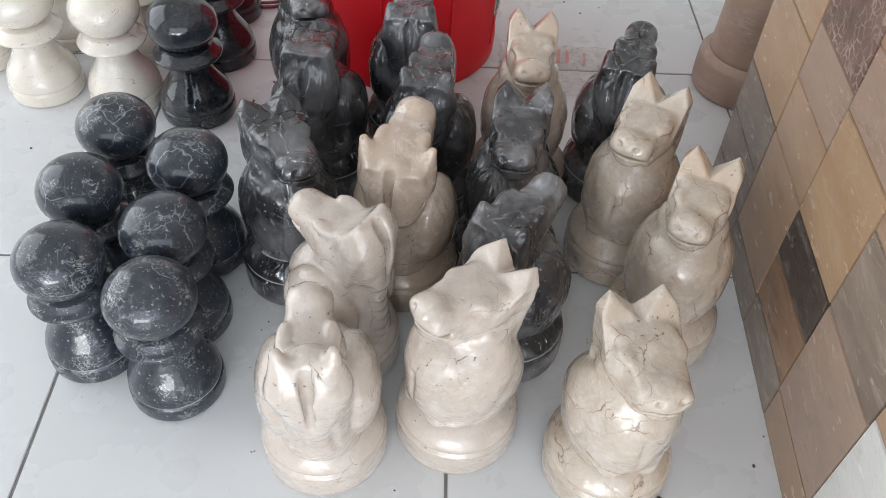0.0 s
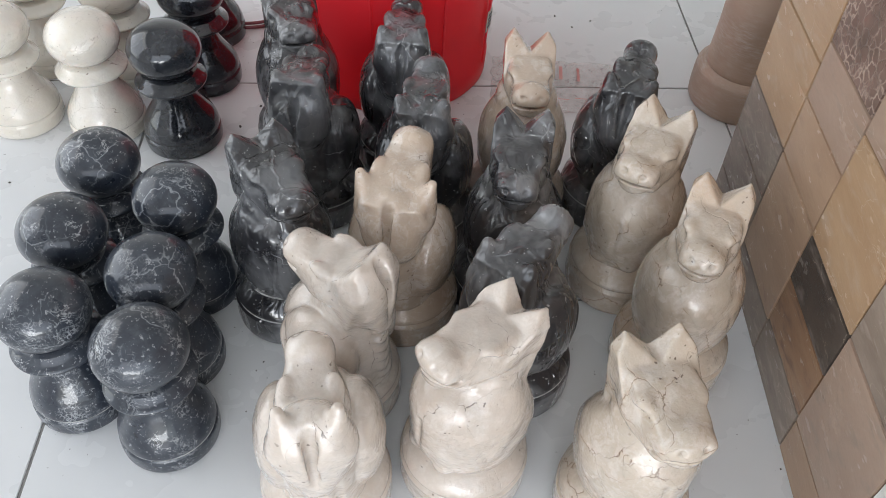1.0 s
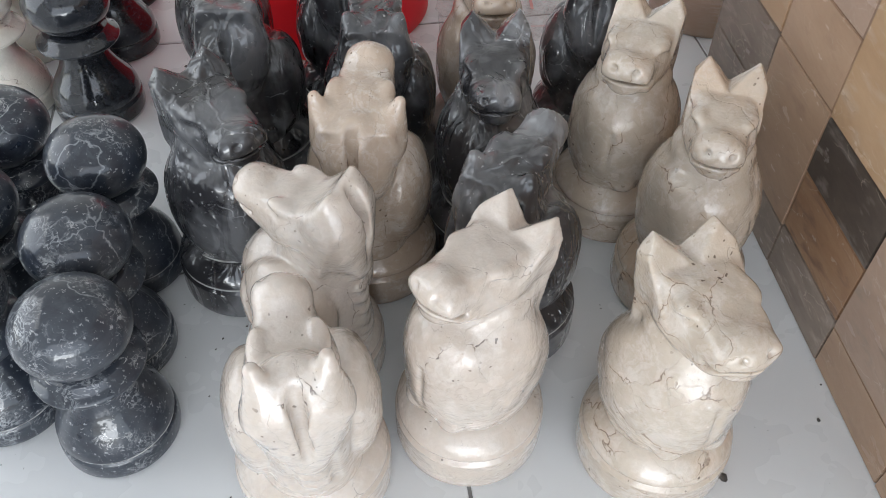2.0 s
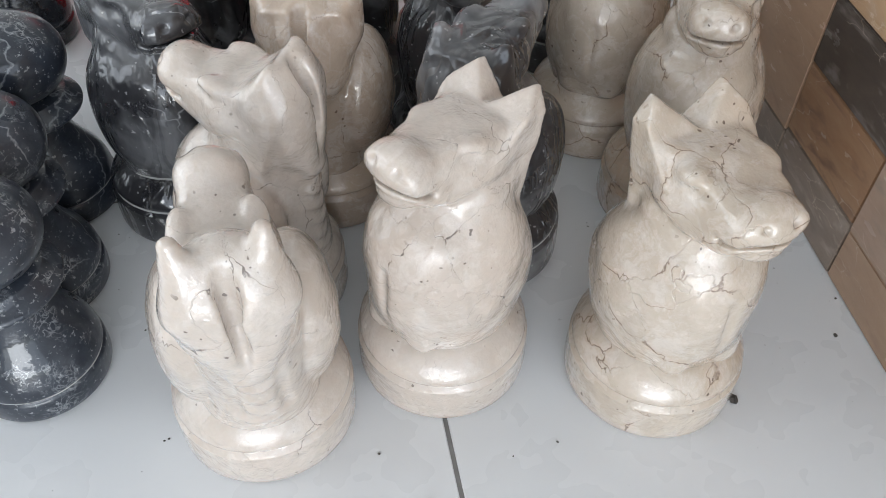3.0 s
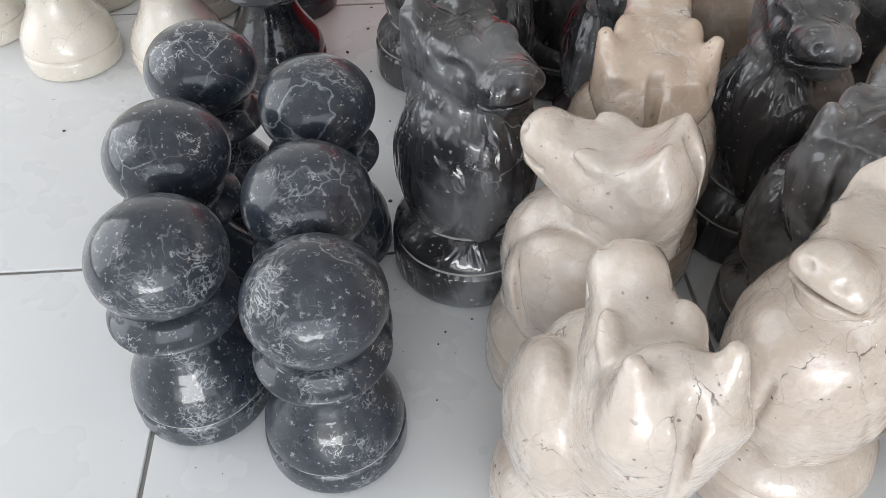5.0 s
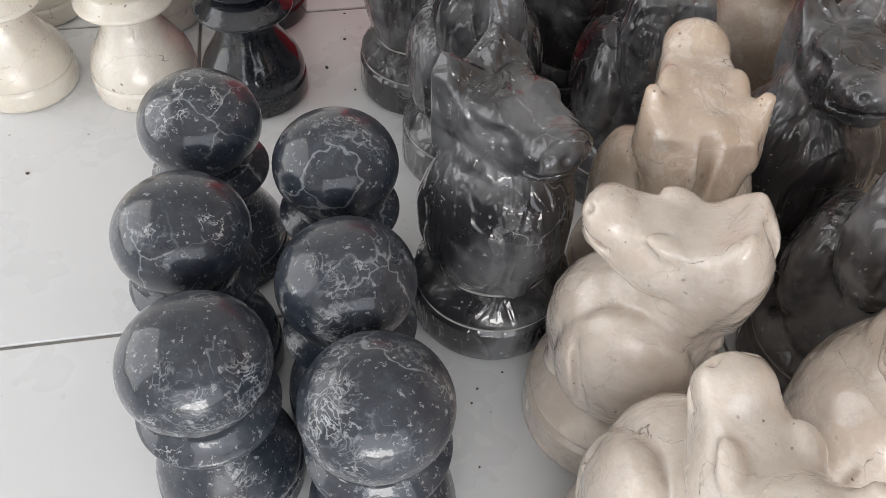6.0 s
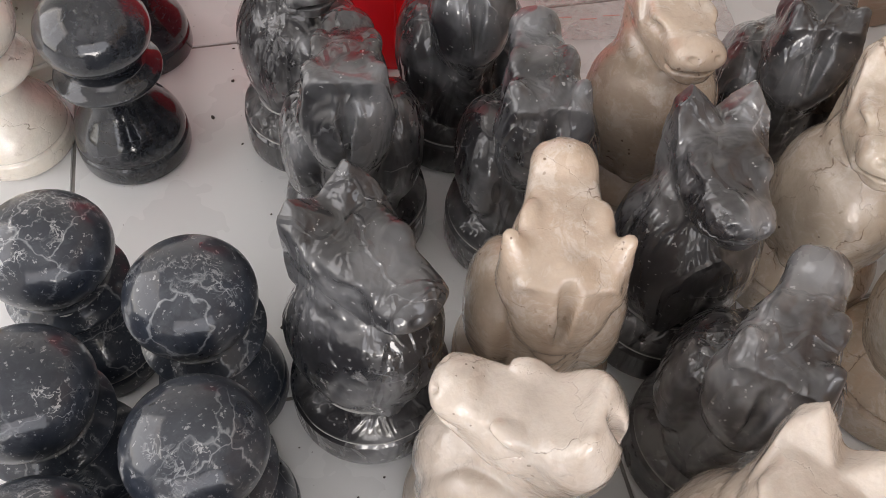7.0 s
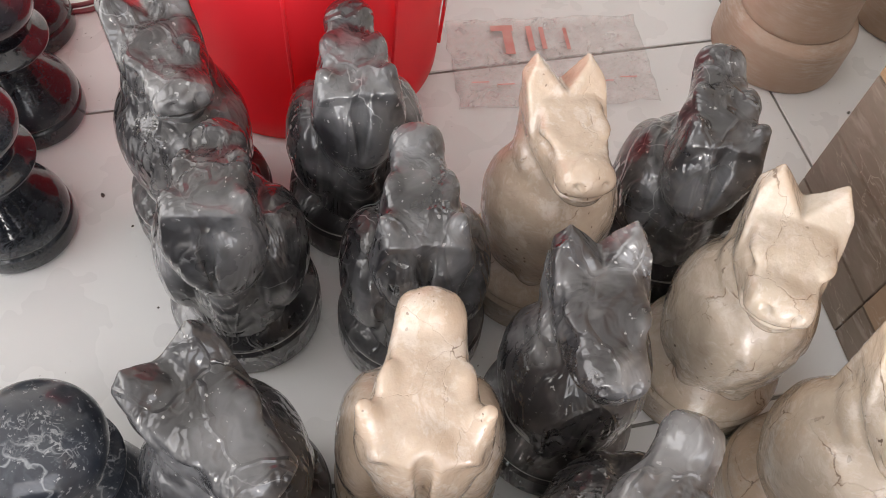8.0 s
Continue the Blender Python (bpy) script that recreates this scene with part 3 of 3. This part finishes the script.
chess_knight(-0.050, 0.946, 76, M_TAN, "tan marble chess knight with its muzzle raised", seed=7, snout=1.16, chest=0.0, wide=0.004, carve=0.6, pitch=20, tip=(-0.010, 0.034, 0.018))
chess_knight(0.086, 1.108, 266, M_TAN, "tan marble chess knight with pale pointed ears", seed=8, back=-0.008, pitch=12, ear=1)
LW = "black marble chess knight wrapped in clear film"
chess_knight(-0.171, 0.949, 302, M_WRAPPED, "smoky black marble chess knight wrapped in glossy clear film", chalk=True, seed=9, ear=0.85, back=-0.010, wide=0.003, pitch=4)
chess_knight(0.064, 0.970, 260, M_WRAPPED_GREY, "smoky grey marble chess knight with clear film over its ears", chalk=True, seed=10, back=-0.008, wide=0.002, pitch=10, ear=1)
chess_knight(0.062, 0.856, 48, M_WRAPPED_GREY, "dark grey marble chess knight turned away, film wrapped", chalk=True, seed=11, chest=0.0, snout=1.1, carve=0.4, pitch=12, tip=(-0.018, 0.023, 0.014))
chess_knight(0.202, 1.114, 70, M_WRAPPED, LW + ", its head turned away", chalk=True, seed=12, chest=0.0, snout=1.1, carve=0.5, pitch=12, tip=(-0.018, 0.023, 0.014))
chess_knight(-0.027, 1.076, 82, M_WRAPPED, LW + ", grey on its muzzle", chalk=True, seed=13, chest=0.0, snout=1.08, carve=0.4, pitch=12, tip=(-0.018, 0.023, 0.014))
chess_knight(-0.156, 1.116, 80, M_WRAPPED, LW + ", speckled with white", chalk=True, seed=14, chest=0.0, snout=0.92, carve=0.4, pitch=0, tip=(-0.018, 0.023, 0.012))
chess_knight(-0.182, 1.225, 285, M_WRAPPED_GREY, LW + ", near the red tub", chalk=True, seed=15, back=-0.008, wide=0.003, pitch=6)
chess_knight(-0.050, 1.204, 86, M_WRAPPED, LW + ", pale nape", chalk=True, seed=16, chest=0.0, carve=0.9, pitch=12, tip=(-0.018, 0.023, 0.014))

# ---- pawns ----
pawn = chess_pawn(M_BLACK, "black marble chess pawn with white veins and scratches", "black chess pawns", True)
spots = [(-0.368, 1.025, 20), (-0.279, 0.972, 75), (-0.377, 0.925, 140), (-0.281, 0.873, 200), (-0.367, 0.829, 265), (-0.273, 0.788, 330)]
pawn.matrix_world = pose(spots[0][0], spots[0][1], 0, 0, 0, spots[0][2]) @ Matrix.Diagonal((1, 1, 0.95, 1))
for x, y, a in spots[1:]:
    copy_thing(pawn, pose(x, y, 0, 0, 0, a))
dark = chess_pawn(M_BLACK_PLAIN, "glossy plain black marble chess pawn", "black chess pawns")
dark.matrix_world = pose(-0.343, 1.233, 0, 0, 0, 10) @ Matrix.Diagonal((1.06, 1.06, 0.95, 1))
for x, y, a in [(-0.336, 1.364, 100), (-0.346, 1.478, 190)]:
    copy_thing(dark, pose(x, y, 0, 0, 0, a))
pale = chess_pawn(M_WHITE, "creamy white marble chess pawn with few specks", "white chess pawns")
pale.matrix_world = pose(-0.562, 1.270, 0, 0, 0, 0) @ Matrix.Diagonal((1.06, 1.06, 0.95, 1))
for x, y, a in [(-0.447, 1.256, 60), (-0.566, 1.402, 120), (-0.444, 1.374, 200), (-0.676, 1.335, 250)]:
    copy_thing(pale, pose(x, y, 0, 0, 0, a))

# ---- block faced with onyx tiles ----
block = new("tiled_block")
tagged(block, "large block faced with patchwork brown and tan onyx tiles", "stone block")
BX = 0.335
part("core", box_bm(BX + 0.0015, 0.86, 0.41, 1.131, 0.0, 0.66, 0.002), M_MORTAR, block)
COLUMNS = [
    (1.002, 1.132, [(0.000, "grey"), (0.053, "grey"), (0.117, "grey"), (0.185, "gold"), (0.288, "gold"), (0.374, "tan"), (0.442, "brown"), (0.509, "rose"), (0.576, "tan")]),
    (0.887, 1.002, [(0.000, "grey"), (0.050, "tan"), (0.183, "tan"), (0.252, "rose"), (0.314, "crackle"), (0.432, "gold"), (0.499, "tan"), (0.576, "grey")]),
    (0.769, 0.887, [(0.000, "grey"), (0.055, "brown"), (0.120, "black"), (0.180, "gold"), (0.300, "rose"), (0.365, "tan"), (0.432, "brown"), (0.509, "gold"), (0.576, "tan")]),
    (0.649, 0.769, [(0.000, "tan"), (0.050, "rose"), (0.180, "grey"), (0.274, "tan"), (0.346, "brown"), (0.422, "rose"), (0.499, "black"), (0.576, "tan")]),
    (0.530, 0.649, [(0.000, "tan"), (0.050, "white"), (0.192, "tan"), (0.269, "gold"), (0.346, "grey"), (0.422, "tan"), (0.518, "brown")]),
    (0.412, 0.530, [(0.000, "brown"), (0.067, "gold"), (0.134, "grey"), (0.202, "tan"), (0.288, "rose"), (0.384, "black"), (0.480, "gold")]),
]
tile_rng = random.Random(5)
for ya, yb, cells in COLUMNS:
    for i, (z0, tone) in enumerate(cells):
        z1 = cells[i + 1][0] if i + 1 < len(cells) else 0.66
        g = 0.0006
        proud = tile_rng.uniform(0.0, 0.0006)
        part("onyx_tile", box_bm(BX - 0.0012 - proud, BX + 0.006, ya + g, yb - g, z0 + g, z1 - g, 0.0008, 2), ONYX[tone], block)
block.matrix_world = pose(BX, 0.9465, 0, 0, 0, -3.2) @ pose(-BX, -0.9465, 0)

# ---- stone columns behind the block ----
def stone_vase(x, y, label):
    thing = new("stone_vase")
    foot = [(0.0, 0.0)] + curve_profile([(0.066, 0.0), (0.070, 0.004), (0.0705, 0.030), (0.0695, 0.048), (0.066, 0.055), (0.060, 0.060)], 4) + [(0.0, 0.0605)]
    part("foot", lathe_bm(foot, 72, 0.004), M_DUST, thing, smooth=True)
    body = [(0.0, 0.060)] + curve_profile([(0.058, 0.060), (0.0590, 0.066), (0.057, 0.080), (0.0555, 0.14), (0.058, 0.22), (0.064, 0.29), (0.066, 0.33)], 5) + [(0.058, 0.335), (0.052, 0.30), (0.048, 0.12), (0.0, 0.10)]
    part("body", lathe_bm(body, 72, 0.006, 3), M_DUST, thing, smooth=True)
    thing.matrix_world = pose(x, y, 0, 0, 0, 30)
    return tagged(thing, label, "vase", "brown stone vases")


stone_vase(0.430, 1.335, "dusty brown turned stone vase with a ringed foot")
stone_vase(0.612, 1.368, "dusty brown turned stone vase beside another")

# ---- red tub ----
tub = new("plastic_tub")
tagged(tub, "bright red plastic tub with a small label, on the tiles", "tub")
R = 0.135
shell = [(0.0, 0.004), (R - 0.010, 0.002), (R - 0.003, 0.0), (R, 0.004), (R + 0.0015, 0.030), (R - 0.0005, 0.033), (R + 0.004, 0.10), (R + 0.010, 0.20), (R + 0.016, 0.27), (R + 0.022, 0.272), (R + 0.022, 0.282), (R + 0.012, 0.283), (R + 0.004, 0.19), (R - 0.004, 0.04), (R - 0.010, 0.010), (0.0, 0.008)]
part("shell", lathe_bm(shell, 96), M_RED, tub, smooth=True)
for a in (-100, -62, -135, -25):
    rib = part("rib", box_bm(-0.0015, 0.0015, -0.0025, 0.0008, 0.036, 0.24, 0.0007), M_RED, tub)
    rib.matrix_basis = pose((R + 0.001) * math.cos(radians(a)), (R + 0.001) * math.sin(radians(a)), 0, 3.2, 0, a + 90)
sticker = part("label", box_bm(-0.009, 0.009, -0.0008, 0.0, -0.016, 0.016), M_PAPER, tub, "small white paper label")
sticker.matrix_basis = pose((R + 0.0085) * math.cos(radians(-24)), (R + 0.0085) * math.sin(radians(-24)), 0.105, 3.2, 0, -24 + 90)
for k in range(4):
    part("print_bar", box_bm(-0.006, 0.006 - 0.002 * (k % 2), -0.0013, -0.0008, 0.008 - 0.006 * k, 0.011 - 0.006 * k), M_INK, sticker)
tub.matrix_world = pose(-0.068, 1.420, 0)

# ---- printed plastic bag lying flat ----
bag = new("plastic_bag")
tagged(bag, "crumpled clear plastic bag with faded red print, lying flat", "plastic bag")
bm = bmesh.new()
NX, NY = 56, 34
grid = []
for i in range(NX + 1):
    row = []
    for j in range(NY + 1):
        u, v = i / NX, j / NY
        x, y = -0.105 + 0.21 * u, -0.062 + 0.124 * v
        e = 0.006 * noise.noise((u * 6, v * 5, 3.0))
        z = 0.0035 + 0.0030 * abs(noise.noise((x * 42, y * 42, 1.0))) + 0.0018 * noise.noise((x * 120, y * 90, 5.0))
        row.append(bm.verts.new((x + e, y + 0.7 * e, max(z, 0.0008))))
    grid.append(row)
for i in range(NX):
    for j in range(NY):
        bm.faces.new((grid[i][j], grid[i + 1][j], grid[i + 1][j + 1], grid[i][j + 1]))
bmesh.ops.solidify(bm, geom=bm.faces[:], thickness=0.0003)
part("film", bm, M_FILM, bag, smooth=True)
for x0, x1, y0, y1 in [(-0.058, -0.034, 0.042, 0.050), (-0.046, -0.036, 0.008, 0.042), (-0.020, -0.014, 0.012, 0.048), (-0.006, -0.001, 0.014, 0.046), (0.020, 0.024, 0.012, 0.044)]:
    part("print_bar", box_bm(x0, x1, y0, y1, 0.0064, 0.0066), M_REDINK, bag, "faded red printed bar")
for k in range(7):
    part("print_line", box_bm(-0.088 + 0.026 * k, -0.070 + 0.026 * k, -0.030 - 0.004 * (k % 2), -0.0285 - 0.004 * (k % 2), 0.0064, 0.0066), M_REDINK, bag)
bag.matrix_world = pose(0.178, 1.350, 0, 0, 0, -6)

# ---- cable loop ----
cu = bpy.data.curves.new("cable", "CURVE")
cu.dimensions, cu.bevel_depth, cu.bevel_resolution = "3D", 0.0026, 3
for radius, lift in ((0.085, 0.0027), (0.081, 0.0072)):
    sp = cu.splines.new("POLY")
    sp.points.add(63)
    sp.use_cyclic_u = True
    for i, q in enumerate(sp.points):
        a = 2 * math.pi * i / 64
        k = 1 + 0.03 * math.sin(3 * a + radius * 50)
        q.co = (radius * k * math.cos(a), radius * k * math.sin(a), lift, 1)
cu.materials.append(M_CABLE)
cable_curve = new("cable_shape", cu)
me = bpy.data.meshes.new_from_object(cable_curve)
bpy.data.objects.remove(cable_curve)
cable = new("cable_coil", me)
cable.matrix_world = pose(-0.308, 1.577, 0)
tagged(cable, "thin dark red cable coiled on the floor", "cable")

# ---- chips of stone on the floor ----
def stone_chip(x, y, size, seed):
    rng = random.Random(seed)
    bm = bmesh.new()
    bmesh.ops.create_icosphere(bm, subdivisions=1, radius=1.0)
    for v in bm.verts:
        k = rng.uniform(0.7, 1.15)
        v.co = Vector((v.co.x * size * k, v.co.y * size * 0.75 * k, max(v.co.z * size * 0.45 * k, -size * 0.25) + size * 0.25))
    ob = part("stone_chip", bm, M_CHIP)
    ob.matrix_world = pose(x, y, 0, 0, 0, rng.uniform(0, 360))
    return tagged(ob, "tiny dark chip of stone on the tiles", "stone chip", "stone chips on the floor")


CHIPS = [(0.201, 0.672, 5.0), (-0.02, 0.635, 4.2), (-0.048, 0.676, 1.3),
         (0.071, 0.663, 1.2), (0.039, 0.658, 1.0), (-0.188, 0.712, 1.0), (0.3, 0.711, 2.2), (-0.544, 1.14, 2.6), (-0.195, 0.869, 1.4), (-0.201, 0.858, 1.2), (-0.174, 0.88, 1.3), (-0.233, 1.017, 2.4), (-0.252, 1.3, 2.4), (-0.274, 1.255, 3.0), (-0.249, 1.217, 1.6), (-0.231, 1.131, 1.4),
         (0.188, 1.544, 2.6), (0.212, 1.512, 2.4), (0.244, 1.531, 2.2), (-0.205, 0.809, 1.1), (-0.185, 0.713, 1.1), (0.47, 1.233, 2.6), (0.398, 1.382, 2.2), (0.318, 0.744, 1.4), (-0.248, 1.346, 1.6)]
for i, (x, y, s) in enumerate(CHIPS):
    stone_chip(x, y, s / 1000, i)

# ---- floor tiles ----
T, GAP = 0.40, 0.0016
tile_mesh = None
for i in range(-5, 6):
    for j in range(-7, 7):
        xa, ya = max(i * T, X0), max(0.955 + j * T, Y0)
        xb, yb = min((i + 1) * T, X1), min(0.955 + (j + 1) * T, Y1)
        if xb - xa < 0.02 or yb - ya < 0.02:
            continue
        whole = xb - xa > T - 1e-4 and yb - ya > T - 1e-4
        if whole and tile_mesh is not None:
            ob = new("floor_tile", tile_mesh)
            ob.parent = floor
        else:
            w, d = (xb - xa) / 2 - GAP, (yb - ya) / 2 - GAP
            ob = part("floor_tile", box_bm(-w, w, -d, d, -0.009, 0.0, 0.0008, 1), M_TILE, floor)
            if whole:
                tile_mesh = ob.data
        ob.location = ((xa + xb) / 2, (ya + yb) / 2, 0)
